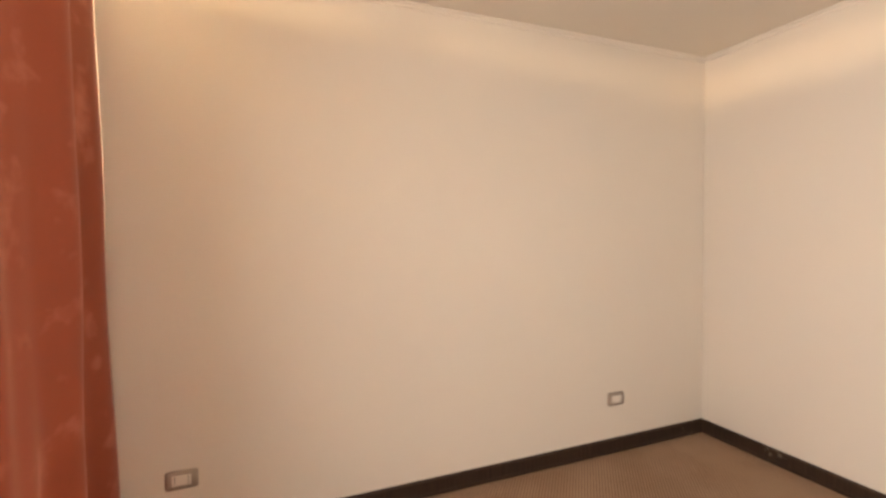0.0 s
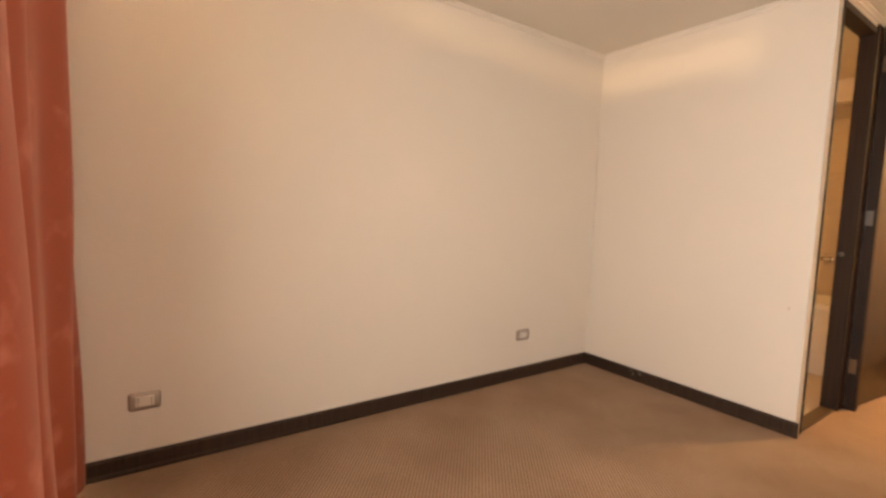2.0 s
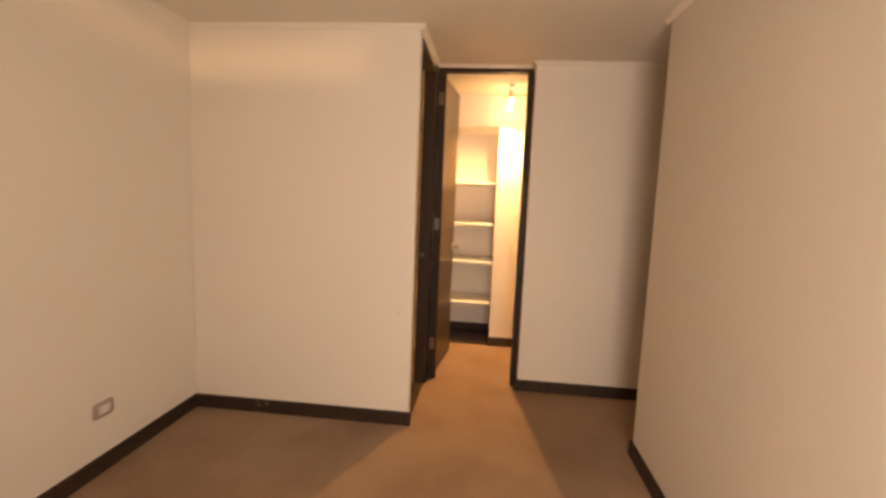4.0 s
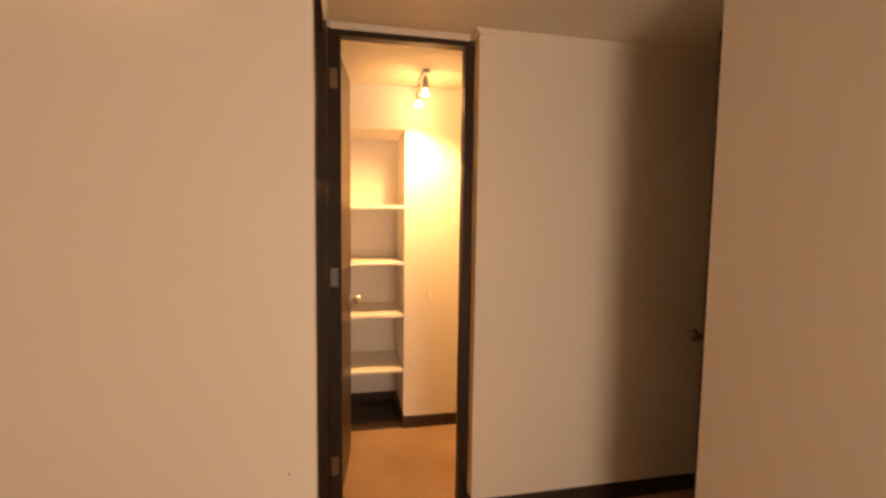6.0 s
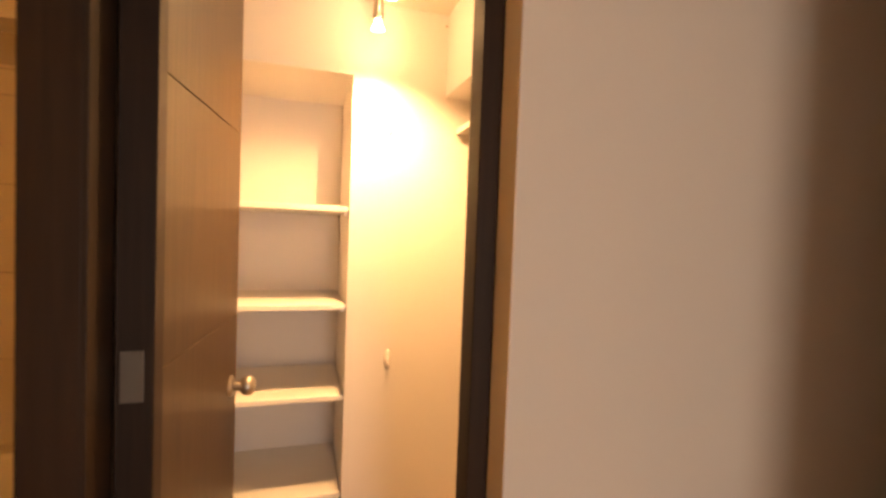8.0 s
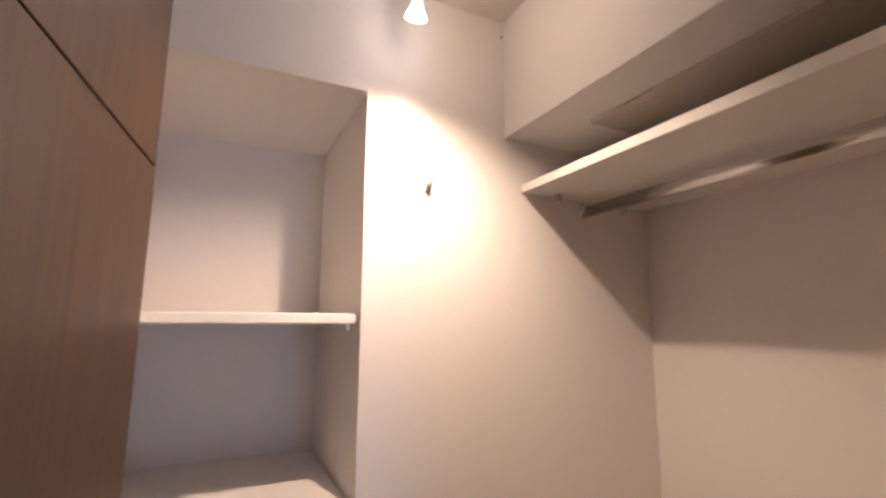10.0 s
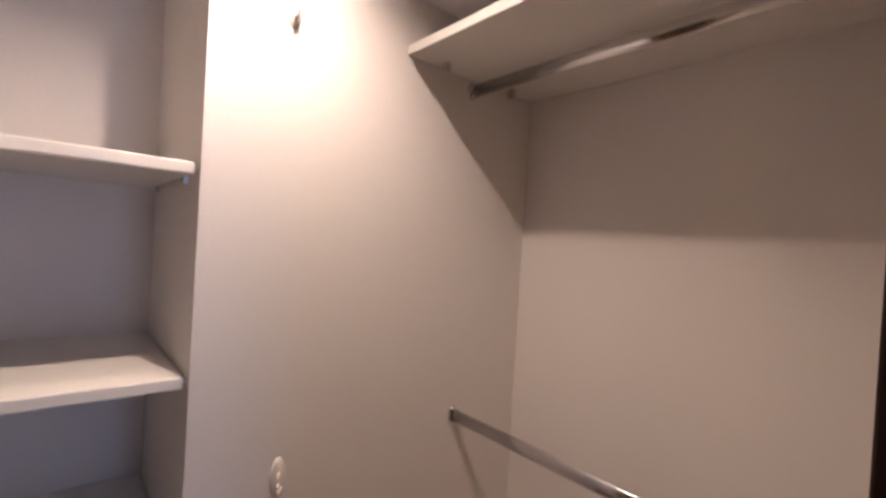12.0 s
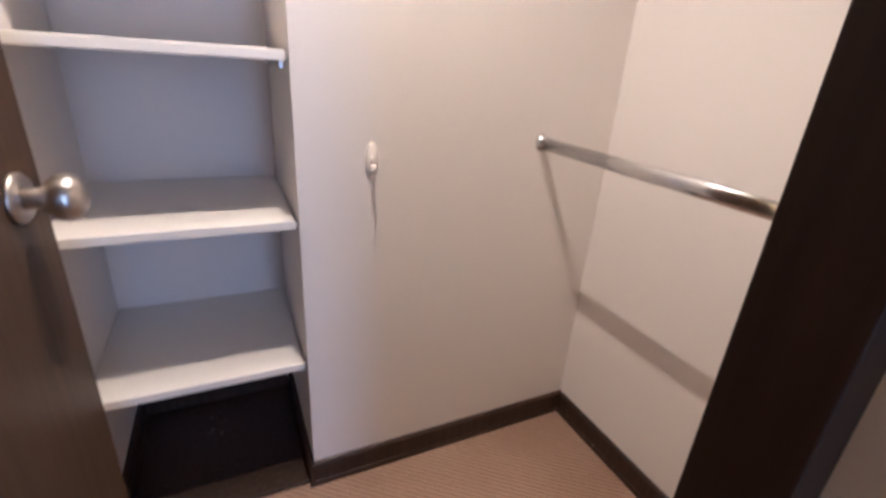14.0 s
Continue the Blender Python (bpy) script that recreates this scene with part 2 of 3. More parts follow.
structure("wall_west", [((-0.12, -3.6, 0), (0, 0.1, H))], M_wall, "smooth cream painted bedroom wall with outlets", "wall")
structure("wall_north", [((0, 0, 0), (1.385, 0.066, H))], M_wall, "smooth cream painted wall beside the bathroom door", "wall", 0.004)
structure("wall_east", [((2.683, -3.3, 0), (2.783, -0.103, H))], M_wall, "smooth cream painted bedroom wall ending at the passage", "wall", 0.004)
structure("wall_passage", [((2.083, 0.660, 0), (3.72, 0.80, H)), ((3.72, 0.660, 2.275), (4.50, 0.80, H)), ((4.50, 0.660, 0), (4.75, 0.80, H))], M_wall, "cream painted wall between passage and closet", "wall", 0.003)
structure("wall_hall", [((2.783, -0.203, 0), (3.56, -0.103, H)), ((3.56, -0.103, 2.325), (3.66, 0.660, H)), ((4.75, -1.0, 0), (4.85, 2.33, H)), ((3.56, -1.0, 0), (3.66, -0.103, H)), ((3.66, -1.0, 0), (4.75, -0.9, H)), ((2.85, 2.13, 0), (4.75, 2.23, H))], M_wall, "cream painted walls of the hall beyond the passage", "wall")
structure("wall_bath_door", [((1.312, 0.066, 2.30), (1.385, 0.70, H)), ((1.312, 0.70, 0), (1.385, 0.80, H))], M_wall, "cream painted wall over the bathroom doorway", "wall")
structure("wall_closet_front", [((1.385, 0.75, 2.335), (2.083, 0.80, H))], M_wall, "cream painted strip of wall over the closet door", "wall")
structure("wall_closet_west", [((1.325, 0.80, 0), (1.385, 2.13, H))], M_closet, "white painted side wall of the closet", "wall")
structure("wall_closet_north", [((1.866, 1.657, 0), (2.75, 2.13, H)), ((1.385, 1.657, 2.062), (1.866, 2.13, H)), ((1.285, 2.13, 0), (2.75, 2.23, H))], M_closet, "white painted closet wall with a recessed shelf niche", "wall")
structure("wall_closet_east", [((2.75, 0.80, 0), (2.85, 2.23, H))], M_closet, "white painted side wall of the closet behind the rails", "wall")
structure("closet_bulkhead", [((2.24, 0.80, 2.017), (2.75, 1.657, H))], M_closet, "white painted boxed bulkhead under the closet ceiling", "bulkhead", 0.002)
structure("wall_bath", [((-1.0, 0.0, 0), (-0.9, 2.16, H)), ((-0.9, 0.0, 0), (-0.12, 0.07, H))], M_wall, "cream walls of the small bathroom", "wall")
wall_bath_back = structure("wall_bath_back", [((-0.9, 2.06, 0), (1.325, 2.16, H))], M_grout, "bathroom wall clad in large glazed beige tiles", "wall")
structure("wall_south", [((-0.12, -3.6, 0), (0.1, -3.45, H)), ((2.6, -3.6, 0), (2.783, -3.3, H)), ((0.1, -3.6, 2.3485), (2.6, -3.45, H))], M_wall, "cream painted window wall of the bedroom", "wall")


def window():
    w = base("window_1", (1.35, -3.52, 0), "tall balcony window standing open, pale aluminium frame", "window", kind="structure")
    bm = bmesh.new()
    for a, b in (((0.1, -3.55, 0), (0.15, -3.48, 2.348)), ((2.55, -3.55, 0), (2.6, -3.48, 2.348)), ((0.62, -3.55, 0.05), (0.68, -3.48, 2.32)), ((0.15, -3.55, 0), (2.55, -3.48, 0.05)), ((0.15, -3.55, 2.32), (2.55, -3.48, 2.348))):
        box(bm, a, b, 0.003)
    part("window_frame", bm, M_frame, w)


window()
# unseen emissive plane, added to send warm light in over the curtain top
structure("backdrop", [((-6, -9.1, -6), (9, -9, 2.12))], emitter("warm_backdrop_glow", (1.0, 0.78, 0.50), 12.5), "unseen glowing backdrop added for warm light over the curtain", "facade")
structure("ground", [((-400, -400, -12.2), (400, 400, -12))], material("dry_ground", (0.32, 0.26, 0.18), 0.9, scale=0.5, vary=0.3, bump=0), "dry ground far below the window", "ground")


def skirting(runs):
    """Baseboards along walls: start, end and the side on which the room lies."""
    for (x0, y0), (x1, y1), side in runs:
        a, b = Vector((x0, y0, 0)), Vector((x1, y1, 0))
        along = (b - a).normalized()
        out = Vector((-along.y, along.x, 0)) * side
        profile = ((0.0, 0.0), (0.015, 0.0), (0.015, 0.016), (0.012, 0.020), (0.012, 0.072), (0.009, 0.080), (0.004, 0.083), (0.0, 0.083))
        bm = bmesh.new()
        ends = [[bm.verts.new(p + out * d + Vector((0, 0, h))) for d, h in profile] for p in (a, b)]
        k = len(profile)
        for i in range(k):
            bm.faces.new((ends[0][i], ends[0][(i + 1) % k], ends[1][(i + 1) % k], ends[1][i]))
        bm.faces.new(ends[0])
        bm.faces.new(ends[1][::-1])
        tagged(part("baseboard", bm, M_skirting), "dark brown wooden baseboard with scuffed lower edge", "baseboard", kind="structure")


skirting([((0, -3.45), (0, 0), -1), ((0.015, 0), (1.40, 0), -1), ((2.683, -0.088), (2.683, -3.3), -1), ((2.668, -0.103), (2.783, -0.103), 1),
          ((2.083, 0.660), (3.54, 0.660), -1), ((2.083, 0.735), (2.083, 0.645), -1),
          ((1.866, 1.657), (2.75, 1.657), -1), ((1.866, 2.13), (1.866, 1.642), -1), ((2.75, 1.642), (2.75, 0.80), -1), ((1.40, 2.13), (1.851, 2.13), -1), ((1.385, 0.82), (1.385, 2.13), -1)])


def cornice(runs):
    """Small stepped mouldings under the ceiling."""
    for (x0, y0), (x1, y1), side in runs:
        a, b = Vector((x0, y0, H)), Vector((x1, y1, H))
        along = (b - a).normalized()
        out = Vector((-along.y, along.x, 0)) * side
        profile = ((0, 0), (0.024, 0), (0.024, -0.006), (0.017, -0.009), (0.011, -0.014), (0.011, -0.021), (0.007, -0.024), (0, -0.024))
        bm = bmesh.new()
        ends = [[bm.verts.new(p + out * d + Vector((0, 0, h))) for d, h in profile] for p in (a, b)]
        k = len(profile)
        for i in range(k):
            bm.faces.new((ends[0][i], ends[0][(i + 1) % k], ends[1][(i + 1) % k], ends[1][i]))
        bm.faces.new(ends[0])
        bm.faces.new(ends[1][::-1])
        tagged(part("trim", bm, M_trim), "narrow white ceiling moulding", "moulding", kind="structure")


cornice([((0, -3.45), (0, 0), -1), ((0.026, 0), (1.411, 0), -1), ((2.683, -0.06), (2.683, -3.3), -1), ((1.411, 0.75), (2.057, 0.75), -1), ((2.083, 0.75), (2.083, 0.634), -1), ((2.083, 0.660), (3.55, 0.660), -1), ((1.385, 0.0), (1.385, 0.75), -1)])


def frame_closet():
    d = base("door_1", (1.7, 0.78, 0), "dark stained wooden frame of the closet doorway", "door frame", kind="structure")
    part("jamb", box(bmesh.new(), (1.397, 0.748, 0), (1.456, 0.800, 2.30), 0.002), M_wood, d)
    part("jamb", box(bmesh.new(), (2.036, 0.736, 0), (2.082, 0.803, 2.30), 0.002), M_wood, d)
    part("head", box(bmesh.new(), (1.397, 0.746, 2.30), (2.076, 0.805, 2.333), 0.002), M_wood, d)
    for z in (0.28, 1.2, 2.11):
        pale = z == 1.2
        part("hinge_plate", box(bmesh.new(), (1.405, 0.7445, z - 0.045), (1.441, 0.7485, z + 0.045), 0.0018), M_hinge if pale else M_bronze, d, "dull satin hinge plate" if pale else "dark bronze hinge plate")


def frame_bath():
    d = base("door_2", (1.335, 0.38, 0), "dark stained wooden frame of the bathroom doorway", "door frame", kind="structure")
    part("jamb", box(bmesh.new(), (1.310, 0.645, 0), (1.389, 0.70, 2.30), 0.002), M_wood, d)
    part("jamb", box(bmesh.new(), (1.310, 0.066, 0), (1.389, 0.088, 2.30), 0.002), M_wood, d)
    part("head", box(bmesh.new(), (1.310, 0.088, 2.265), (1.389, 0.645, 2.30), 0.002), M_wood, d)
    part("casing", box(bmesh.new(), (1.386, 0.646, 0), (1.396, 0.748, 2.32), 0.002), M_wood, d)
    m = Matrix.Translation((1.336, 0.6452, 0.975)) @ pose(0, 0, 0, 90, 0, 0)
    plate = part("strike_plate", lathe(bmesh.new(), ((0.014, 0.0), (0.014, 0.0025), (0.011, 0.004), (0.006, 0.0045)), m), M_hinge, d, "small round satin strike plate", True)
    part("keyhole", lathe(bmesh.new(), ((0.005, 0.0045), (0.005, 0.0052), (0.002, 0.0053)), m, 12), M_dark, plate)


structure("threshold", [((1.312, 0.09, 0.0), (1.384, 0.643, 0.010))], M_door, "brown wooden threshold of the bathroom doorway", "threshold", 0.003)


def frame_hall():
    d = base("door_3", (3.61, 0.3, 0), "dark stained wooden frame of the hall doorway", "door frame", kind="structure")
    part("jamb", box(bmesh.new(), (3.55, -0.102, 0), (3.67, -0.07, 2.27), 0.002), M_wood, d)
    part("jamb", box(bmesh.new(), (3.55, 0.628, 0), (3.67, 0.658, 2.27), 0.002), M_wood, d)
    part("head", box(bmesh.new(), (3.55, -0.102, 2.27), (3.67, 0.658, 2.323), 0.002), M_wood, d)


def frame_far_room():
    d = base("door_4", (4.11, 0.73, 0), "dark stained wooden door frame of a lit room off the hall", "door frame", kind="structure")
    part("jamb", box(bmesh.new(), (3.722, 0.650, 0), (3.76, 0.805, 2.20), 0.002), M_wood, d)
    part("jamb", box(bmesh.new(), (4.46, 0.650, 0), (4.498, 0.805, 2.20), 0.002), M_wood, d)
    part("head", box(bmesh.new(), (3.722, 0.650, 2.20), (4.498, 0.805, 2.273), 0.002), M_wood, d)


frame_far_room()
frame_closet()
frame_bath()
frame_hall()


def knob(parent, at, out, metal):
    """A round door knob with its rose, turned out along the given way."""
    m = Matrix.Translation(at) @ Vector(out).to_track_quat("Z", "Y").to_matrix().to_4x4()
    k = part("door_knob", lathe(bmesh.new(), ((0.015, 0.006), (0.0135, 0.026), (0.019, 0.031), (0.0275, 0.040), (0.0300, 0.052), (0.0275, 0.063), (0.018, 0.0695), (0.004, 0.071)), m), metal, parent, "round satin metal knob", True)
    part("rose", lathe(bmesh.new(), ((0.032, 0.0), (0.032, 0.004), (0.028, 0.008), (0.012, 0.009)), m), metal, k, "", True)
    return k


def door_leaf(name, m, width, height, knobs, label, metal):
    """A flush door with two routed grooves; x runs from the hinges to the latch, y through it."""
    d = new(name)
    tagged(d, label, "door")
    t = 0.038
    zs = [0.008, 1.185, 1.748, height]
    bm = bmesh.new()
    for z0, z1 in zip(zs, zs[1:]):
        box(bm, (0, 0, z0 + 0.0015), (width, t, z1 - 0.0015), 0.0012)
    box(bm, (0.003, 0.003, 0.010), (width - 0.003, t - 0.003, height - 0.002))
    part("leaf", bm, M_door, d)
    lp = part("latch_plate", box(bmesh.new(), (width - 0.001, 0.008, 0.92), (width + 0.0015, t - 0.008, 1.03), 0.0005), M_bronze, d, "small metal latch plate")
    part("latch", box(bmesh.new(), (width, 0.013, 0.966), (width + 0.008, t - 0.013, 0.986), 0.002), metal, lp)
    for y, way in knobs:
        knob(d, (width - 0.065, y, 0.978), (0, way, 0), metal)
    d.matrix_world = m
    return d


closet_door = door_leaf("closet_door", pose(1.437, 0.803, 0, 0, 0, 83.8), 0.615, 2.285, ((0.0, -1), (0.038, 1)), "dark brown veneered door standing open into the closet", M_steel)
door_leaf("hall_door", pose(3.545, 0.600, 0, 0, 0, 213.6), 0.70, 2.262, ((0.0, -1), (0.038, 1)), "dark brown veneered door standing open in the passage", M_hinge)
door_leaf("far_room_door", pose(3.765, 0.745, 0, 0, 0, 0), 0.69, 2.11, ((0.0, -1),), "dark brown veneered door, shut, off the hall", M_bronze)


# ---- bedroom ----


def outlet(y, z, modules, label):
    o = base("outlet", (0, y, z), label, "outlet", "wall outlets")
    w, h, d = 0.118, 0.076, 0.011
    bm = bmesh.new()
    # an arched front with rounded corners, thick in the middle and thin at its upper and lower edge
    nu, nv = 14, 12
    front = []
    for i in range(nu + 1):
        u = 2 * i / nu - 1
        col = []
        for j in range(nv + 1):
            v = 2 * j / nv - 1
            half = h / 2 - 0.007 * max(0.0, (abs(u) - 0.8) / 0.2) ** 2
            rise = d * (1 - 0.55 * abs(v) ** 3) * (1 - 0.45 * abs(u) ** 10)
            col.append(bm.verts.new((rise, y + u * w / 2, z + v * half)))
        front.append(col)
    for i in range(nu):
        for j in range(nv):
            bm.faces.new((front[i][j], front[i + 1][j], front[i + 1][j + 1], front[i][j + 1]))
    rim = [e for e in bm.edges if len(e.link_faces) == 1]
    wall = bmesh.ops.extrude_edge_only(bm, edges=rim)["geom"]
    for vert in wall:
        if isinstance(vert, bmesh.types.BMVert):
            vert.co.x = 0.0005
    part("cover_plate", bm, M_plate, o, "brushed grey plastic cover plate", True)
    ins = part("insert", box(bmesh.new(), (d - 0.002, y - 0.034, z - 0.021), (d + 0.0015, y + 0.034, z + 0.021), 0.0015), M_module, o, "white plastic insert")
    for c in (y - 0.024, y + 0.024)[:modules]:
        for q in (-0.012, 0.0, 0.012):
            part("socket_hole", rod(bmesh.new(), (d + 0.0005, c, z + q), (d + 0.0019, c, z + q), 0.0026, 10), M_dark, ins)


outlet(-2.903, 0.303, 2, "grey wall outlet plate with white sockets near the curtain")
outlet(-0.698, 0.311, 2, "grey wall outlet plate with white insert near the corner")


def curtain():
    c = base("curtain", (0.8, -3.11, 0.02), "translucent coral red curtain hanging in soft folds", "curtain")
    bm = bmesh.new()
    nx, nz = 130, 26
    x0, x1, z0, z1 = 0.0, 1.56, 0.02, 2.175
    waves = [(8.3, 0.4, 0.034), (5.2, 2.0, 0.022), (14.5, 1.1, 0.010), (2.1, 0.7, 0.015)]
    grid = []
    for i in range(nx + 1):
        u = i / nx
        col = []
        for j in range(nz + 1):
            v = j / nz
            low = 1 - v
            x = x0 + (x1 - x0) * u + 0.012 * math.sin(3.1 * v + 5 * u) * low - 0.03 * low * (1 - u)
            y = -3.134 + sum(a * (0.65 + 0.5 * low) * math.sin(f * (x1 - x0) * u * 2.2 + p + (0.45 + 0.7 * low) * math.sin(2.3 * v + f)) for f, p, a in waves)
            y += 0.006 * math.sin(9 * v + 21 * u) * math.sin(13 * u + 4 * v) + 0.010 * low ** 3 * math.sin(30 * u + 6 * v)
            y = -3.064 - 0.02 * math.log(1 + math.exp(-(y + 3.064) / 0.02))
            near = max(0.0, 1 - u / 0.10)
            y = y * (1 - near) + (-3.138 + 0.020 * low ** 2 + 0.005 * math.sin(11 * v)) * near
            x = max(x, 0.002) if i else 0.002
            col.append(bm.verts.new((x, y, z0 + (z1 - z0) * v)))
        grid.append(col)
    for i in range(nx):
        for j in range(nz):
            bm.faces.new((grid[i][j], grid[i + 1][j], grid[i + 1][j + 1], grid[i][j + 1]))
    part("cloth", bm, M_cloth, c, "", True)


curtain()


# unseen cloth, added to keep the backdrop's glow off the lower walls
def light_block_cloth():
    c = base("light_block_cloth", (2.1, -3.14, 0.02), "unseen opaque white cloth added beside the coral curtain to block the backdrop", "curtain")
    bm = bmesh.new()
    cols = []
    for i in range(91):
        x = 1.50 + 1.17 * i / 90
        y = -3.145 + 0.016 * math.sin(x * 41) + 0.008 * math.sin(x * 97 + 1)
        cols.append([bm.verts.new((x, y, z)) for z in (0.02, 0.7, 1.4, 2.175)])
    for p, q in zip(cols, cols[1:]):
        for k in range(3):
            bm.faces.new((p[k], q[k], q[k + 1], p[k + 1]))
    part("cloth", bm, M_block_cloth, c, "", True)


light_block_cloth()


def curtain_rail():
    r = base("curtain_rail", (1.35, -3.13, 2.2), "thin pale metal curtain rail under the ceiling", "curtain rail")
    part("rail", rod(bmesh.new(), (0.004, -3.128, 2.177), (2.68, -3.128, 2.177), 0.007), M_frame, r, "", True)
    for x in (0.12, 1.35, 2.56):
        part("bracket", box(bmesh.new(), (x - 0.006, -3.14, 2.177), (x + 0.006, -3.12, H), 0.001), M_frame, r)


curtain_rail()


def wall_plug(a, b, label):
    tagged(part("wall_plug", rod(bmesh.new(), a, b, 0.004, 10), M_plate, None, "", True), label, "wall plug")


wall_plug((2.885, 0.6625, 0.785), (2.885, 0.658, 0.785), "small brown plug stuck in the passage wall")
wall_plug((1.303, 0.0005, 0.693), (1.303, -0.003, 0.693), "small brown plug stuck in the bedroom wall")
wall_plug((2.234, 1.6565, 2.305), (2.234, 1.653, 2.305), "small brown plug in the closet wall by the bulkhead")

# ---- closet ----


def shelf(z):
    s = base("shelf", (1.62, 1.9, z), "white melamine shelf board resting in the closet niche", "shelf", "niche shelves")
    part("board", box(bmesh.new(), (1.386, 1.678, z - 0.011), (1.861, 2.129, z + 0.011), 0.0025), M_shelf, s)
    for x in (1.391, 1.857):
        for y in (1.73, 2.05):
            part("bracket", box(bmesh.new(), (x - 0.004, y - 0.004, z - 0.026), (x + 0.005, y + 0.004, z - 0.0115), 0.001), M_steel, s, "small metal shelf support")
    part("wall_clip", rod(bmesh.new(), (1.861, 1.69, z), (1.8655, 1.69, z), 0.006), M_steel, s)


for z in (1.545, 1.158, 0.796, 0.400):
    shelf(z)


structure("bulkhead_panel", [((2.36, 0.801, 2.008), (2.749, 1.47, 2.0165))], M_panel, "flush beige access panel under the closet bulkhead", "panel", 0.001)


structure("niche_floor", [((1.40, 1.660, 0.0), (1.851, 2.115, 0.012))], M_skirting, "dark brown board on the floor of the shelf niche", "board", 0.002)


def hat_shelf():
    s = base("hat_shelf", (2.52, 1.25, 1.885), "long white melamine shelf above the clothes rail", "shelf")
    part("board", box(bmesh.new(), (2.290, 0.801, 1.874), (2.749, 1.656, 1.897), 0.002), M_shelf, s)
    for y in (0.84, 1.62):
        for x in (2.38, 2.62):
            part("bracket", box(bmesh.new(), (x - 0.006, y - 0.01, 1.852), (x + 0.006, y + 0.01, 1.8735), 0.001), M_steel, s)


hat_shelf()


def clothes_rail(z, label):
    r = base("clothes_rail", (2.503, 1.26, z), label, "clothes rail", "clothes rails")
    bm = bmesh.new()
    # an upright oval tube
    rings = []
    for y in (0.812, 1.646):
        ring = []
        for k in range(20):
            a = 2 * math.pi * k / 20
            ring.append(bm.verts.new((2.503 + 0.0085 * math.cos(a), y, z + 0.0165 * math.sin(a))))
        rings.append(ring)
    for k in range(20):
        bm.faces.new((rings[0][k], rings[0][(k + 1) % 20], rings[1][(k + 1) % 20], rings[1][k]))
    bm.faces.new(rings[0])
    bm.faces.new(rings[1])
    part("tube", bm, M_chrome, r, "shiny oval chrome tube", True)
    for y, s in ((0.801, 1), (1.656, -1)):
        f = bmesh.new()
        lathe(f, ((0.021, 0), (0.021, 0.003), (0.017, 0.006), (0.0145, 0.014), (0.0135, 0.0145)), Matrix.Translation((2.503, y, z)) @ Vector((0, s, 0)).to_track_quat("Z", "Y").to_matrix().to_4x4())
        bmesh.ops.scale(f, vec=(0.75, 1, 1.15), verts=f.verts, space=Matrix.Translation((-2.503, 0, -z)))
        flange = part("flange", f, M_chrome, r, "", True)
        part("screw", rod(bmesh.new(), (2.503, y + s * 0.002, z + 0.020), (2.503, y + s * 0.0075, z + 0.020), 0.003, 8), M_steel, flange)


clothes_rail(1.844, "chrome oval clothes rail under the hat shelf")
clothes_rail(0.982, "lower chrome oval clothes rail across the closet")


def wall_hook(x, z):
    h = base("wall_hook", (x, 1.657, z), "small white plastic hook stuck on the closet wall", "hook", "closet hooks")
    m = Matrix.Translation((x, 1.6565, z)) @ pose(0, 0, 0, 90, 0, 0)
    bm = lathe(bmesh.new(), ((0.0165, 0), (0.0165, 0.002), (0.014, 0.005), (0.006, 0.0065)), m, 24)
    bmesh.ops.scale(bm, vec=(0.98, 1, 2.5), verts=bm.verts, space=Matrix.Translation((-x, 0, -z)))
    part("back_plate", bm, M_module, h, "", True)
    bm = bmesh.new()
    pts = [(0.0055, 0.012), (0.006, -0.010), (0.010, -0.022), (0.018, -0.027), (0.025, -0.021), (0.027, -0.010)]
    for (d0, h0), (d1, h1) in zip(pts, pts[1:]):
        rod(bm, (x, 1.657 - d0, z + h0), (x, 1.657 - d1, z + h1), 0.0042, 10)
    for d0, h0 in pts[1:]:
        bmesh.ops.create_uvsphere(bm, u_segments=10, v_segments=6, radius=0.0043, matrix=Matrix.Translation((x, 1.657 - d0, z + h0)))
    part("peg", bm, M_module, h, "curved plastic peg", True)


wall_hook(2.017, 1.883)
wall_hook(2.034, 0.948)


def spot_lamp():
    s = base("ceiling_spot_lamp", (1.94, 1.40, H), "brushed steel ceiling bar lamp with two lit spots", "ceiling lamp")
    part("bar", box(bmesh.new(), (1.922, 1.27, H - 0.026), (1.960, 1.53, H - 0.001), 0.004), M_steel, s)
    for eye, aim in (((1.936, 1.532, 2.235), (1.945, 1.60, 2.08)), ((1.942, 1.315, 2.25), (1.948, 1.36, 2.08))):
        way = (Vector(aim) - Vector(eye)).normalized()
        m = Matrix.Translation(eye) @ way.to_track_quat("Z", "Y").to_matrix().to_4x4()
        bm = lathe(bmesh.new(), ((0.013, -0.062), (0.016, -0.060), (0.0185, -0.030), (0.019, -0.012), (0.021, -0.010), (0.021, -0.004), (0.019, 0.002), (0.015, 0.004), (0.006, 0.004)), m)
        head = part("spot_head", bm, M_steel, s, "small cylindrical steel spot head", True)
        bm = lathe(bmesh.new(), ((0.008, 0.003), (0.012, 0.010), (0.015, 0.020), (0.024, 0.036), (0.0245, 0.042), (0.014, 0.046), (0.005, 0.047)), m)
        part("bulb", bm, M_bulb, head, "lit warm halogen bulb", True)
        top = Vector(eye) - way * 0.04
        part("arm", rod(bmesh.new(), (1.941, min(top.y, 1.51), H - 0.02), top, 0.006, 12), M_steel, s, "", True)


spot_lamp()

# ---- bathroom seen through its doorway ----


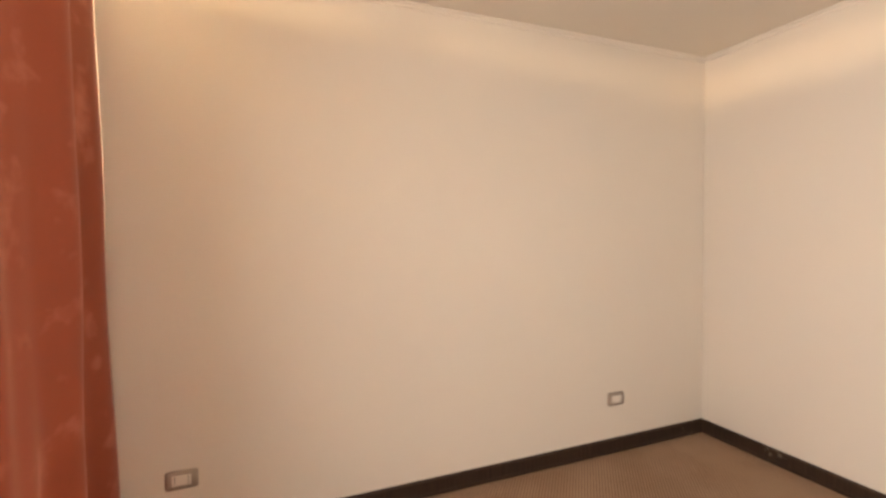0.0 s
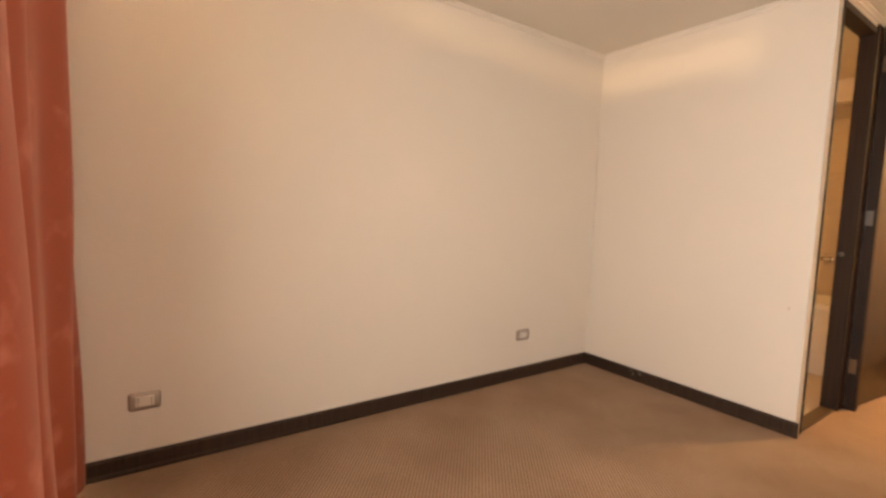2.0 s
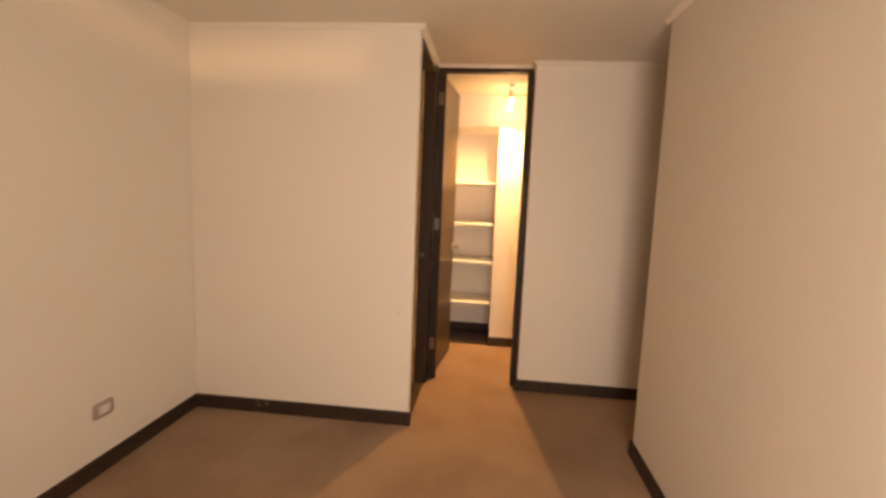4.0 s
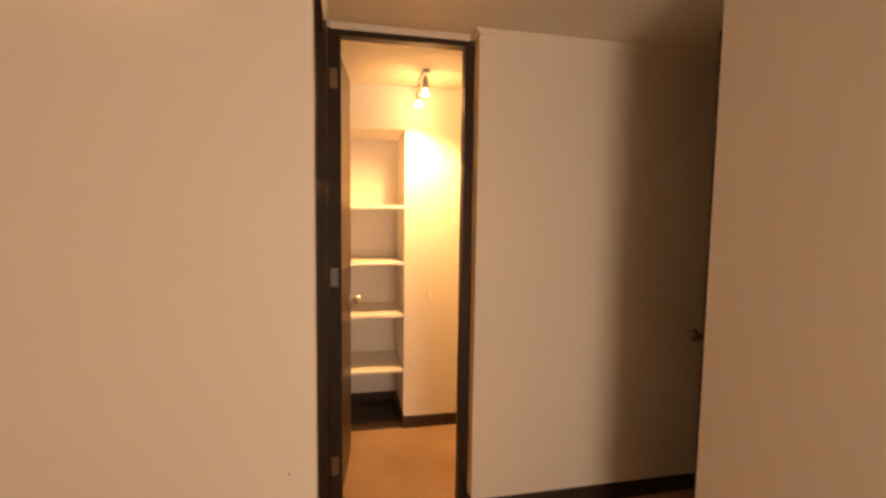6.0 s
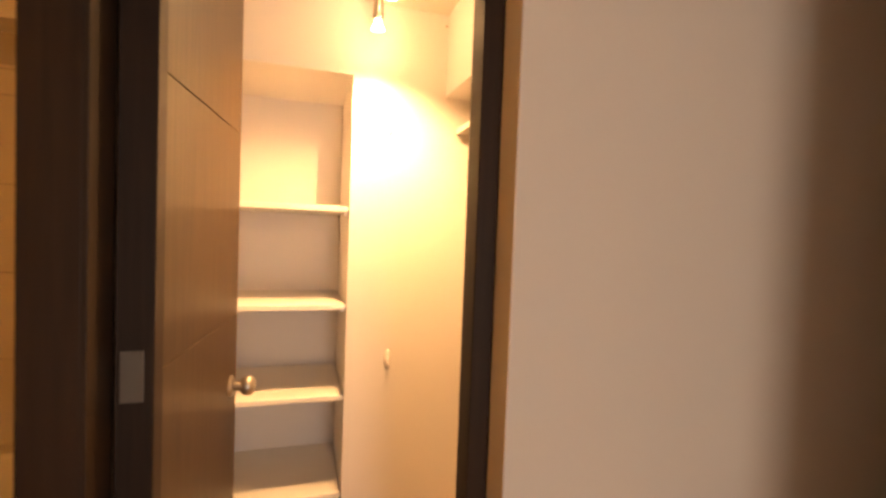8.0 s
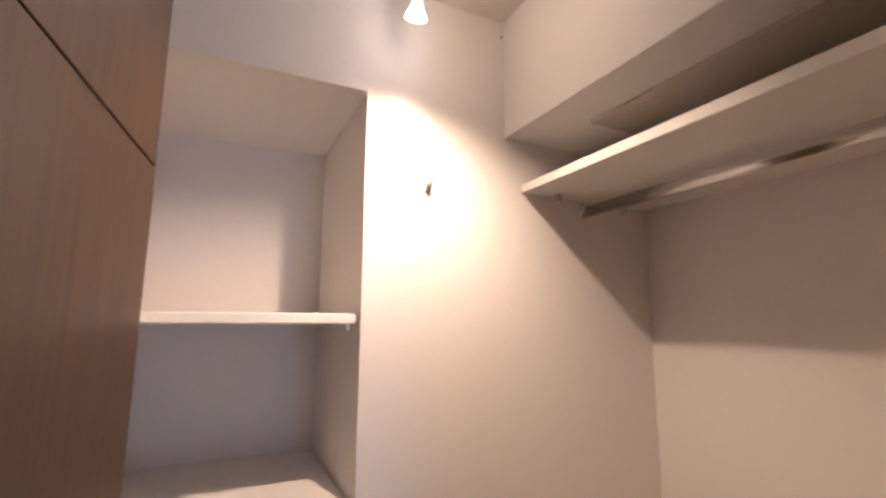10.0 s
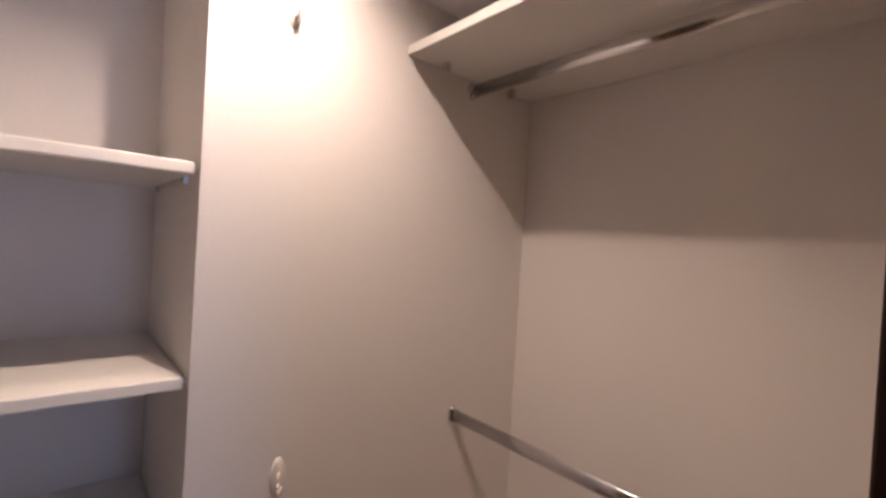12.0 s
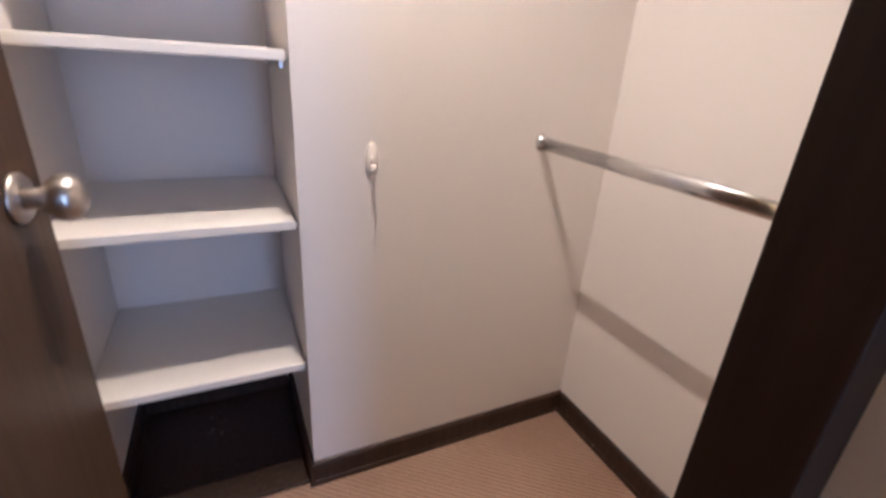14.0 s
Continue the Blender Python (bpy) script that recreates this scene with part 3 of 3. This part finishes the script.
def bathtub():
    v = base("bathtub", (0.5, 1.7, 0), "long white glazed bathtub along the tiled wall", "bathtub")
    x0, x1, y0, y1, z = -0.38, 1.309, 1.36, 2.045, 0.545
    part("apron", box(bmesh.new(), (x0 + 0.02, y0 + 0.02, 0.006), (x1 - 0.005, y0 + 0.05, z - 0.04), 0.004), M_ceramic, v, "white front panel")
    bm = bmesh.new()
    rings = []
    for inset, h, corner in ((0.0, z - 0.045, 0.02), (0.0, z - 0.006, 0.02), (0.006, z, 0.02), (0.055, z, 0.06), (0.065, z - 0.010, 0.07), (0.10, z - 0.26, 0.10), (0.15, z - 0.37, 0.12)):
        ring = []
        for cx, cy, turn in ((x1, y1, 0), (x0, y1, 90), (x0, y0, 180), (x1, y0, 270)):
            sx, sy = (1 if cx == x1 else -1), (1 if cy == y1 else -1)
            for k in range(7):
                a = radians(turn + 15 * k)
                ring.append(bm.verts.new((cx - sx * (inset + corner) + corner * math.cos(a), cy - sy * (inset + corner) + corner * math.sin(a), h)))
        rings.append(ring)
    n = len(rings[0])
    for p, q in zip(rings, rings[1:]):
        for k in range(n):
            bm.faces.new((p[k], p[(k + 1) % n], q[(k + 1) % n], q[k]))
    bm.faces.new(rings[-1])
    part("tub", bm, M_ceramic, v, "glossy white tub with a rounded rim", True)
    return v


bathtub()


def faucet():
    f = base("faucet", (0.92, 2.05, 0.86), "chrome bath mixer on the tiled wall above the tub", "faucet")
    part("body", rod(bmesh.new(), (0.86, 2.015, 0.86), (0.99, 2.015, 0.86), 0.017), M_chrome, f, "", True)
    for x in (0.885, 0.965):
        part("inlet", rod(bmesh.new(), (x, 2.052, 0.86), (x, 2.02, 0.86), 0.02), M_chrome, f, "", True)
    part("spout", rod(bmesh.new(), (0.925, 2.01, 0.85), (0.925, 1.90, 0.83), 0.011), M_chrome, f, "", True)
    part("lever", rod(bmesh.new(), (0.925, 2.01, 0.872), (0.90, 1.94, 0.90), 0.008, 12, 0.006), M_chrome, f, "", True)


faucet()


def bath_lamp():
    b = base("bath_lamp", (-0.03, 0.07, 1.875), "round lit wall lamp of the bathroom", "wall lamp")
    m = Matrix.Translation((-0.03, 0.0702, 1.875)) @ pose(0, 0, 0, -90, 0, 0)
    part("globe", lathe(bmesh.new(), ((0.02, 0.02), (0.05, 0.035), (0.06, 0.07), (0.05, 0.105), (0.02, 0.12)), m), M_bathglow, b, "lit opal glass globe", True)
    part("mount", lathe(bmesh.new(), ((0.045, 0.0), (0.045, 0.02), (0.02, 0.021)), m), M_frame, b, "", True)


bath_lamp()
structure("bath_soffit", [((-0.9, 1.90, 2.175), (1.325, 2.06, H))], M_wall, "boxed cream soffit over the bathroom tiles", "soffit", 0.002)


def bath_tiles():
    """Rows of large tiles on the back wall, with a border strip above them."""
    def tile(w, h):
        me = bpy.data.meshes.new("tile")
        bm = box(bmesh.new(), (0.0015, 0, 0.0015), (w - 0.0015, 0.008, h - 0.0015), 0.0012)
        bm.to_mesh(me)
        bm.free()
        me.materials.append(M_tile)
        return me
    sizes = {(w, h): tile(w, h) for w in (0.45, 0.236) for h in (0.343, 0.10)}
    for row in range(7):
        z = -0.122 + 0.343 * row
        if row == 0:
            continue
        for col in range(5):
            x = 0.635 + 0.45 * (col - 3)
            ob = new("tile", sizes[(0.236 if col == 4 else 0.45, 0.10 if row == 6 else 0.343)])
            ob.matrix_world = pose(x, 2.0525, z)
            ob.parent = wall_bath_back
    tagged(part("tile_border", box(bmesh.new(), (-0.9, 2.046, 2.036), (1.325, 2.06, 2.05), 0.003), M_tile, wall_bath_back), "narrow glossy beige tile border")


bath_tiles()


def far_room_lamp():
    b = base("far_room_lamp", (3.95, 1.5, H), "small round lit ceiling lamp of the far room", "ceiling lamp")
    m = Matrix.Translation((3.95, 1.5, H - 0.001))
    part("globe", lathe(bmesh.new(), ((0.02, -0.02), (0.05, -0.04), (0.055, -0.07), (0.04, -0.10), (0.01, -0.11)), m), M_farglow, b, "lit opal glass globe", True)
    part("mount", lathe(bmesh.new(), ((0.05, -0.02), (0.05, 0.0), (0.01, 0.0)), m), M_frame, b, "", True)


far_room_lamp()
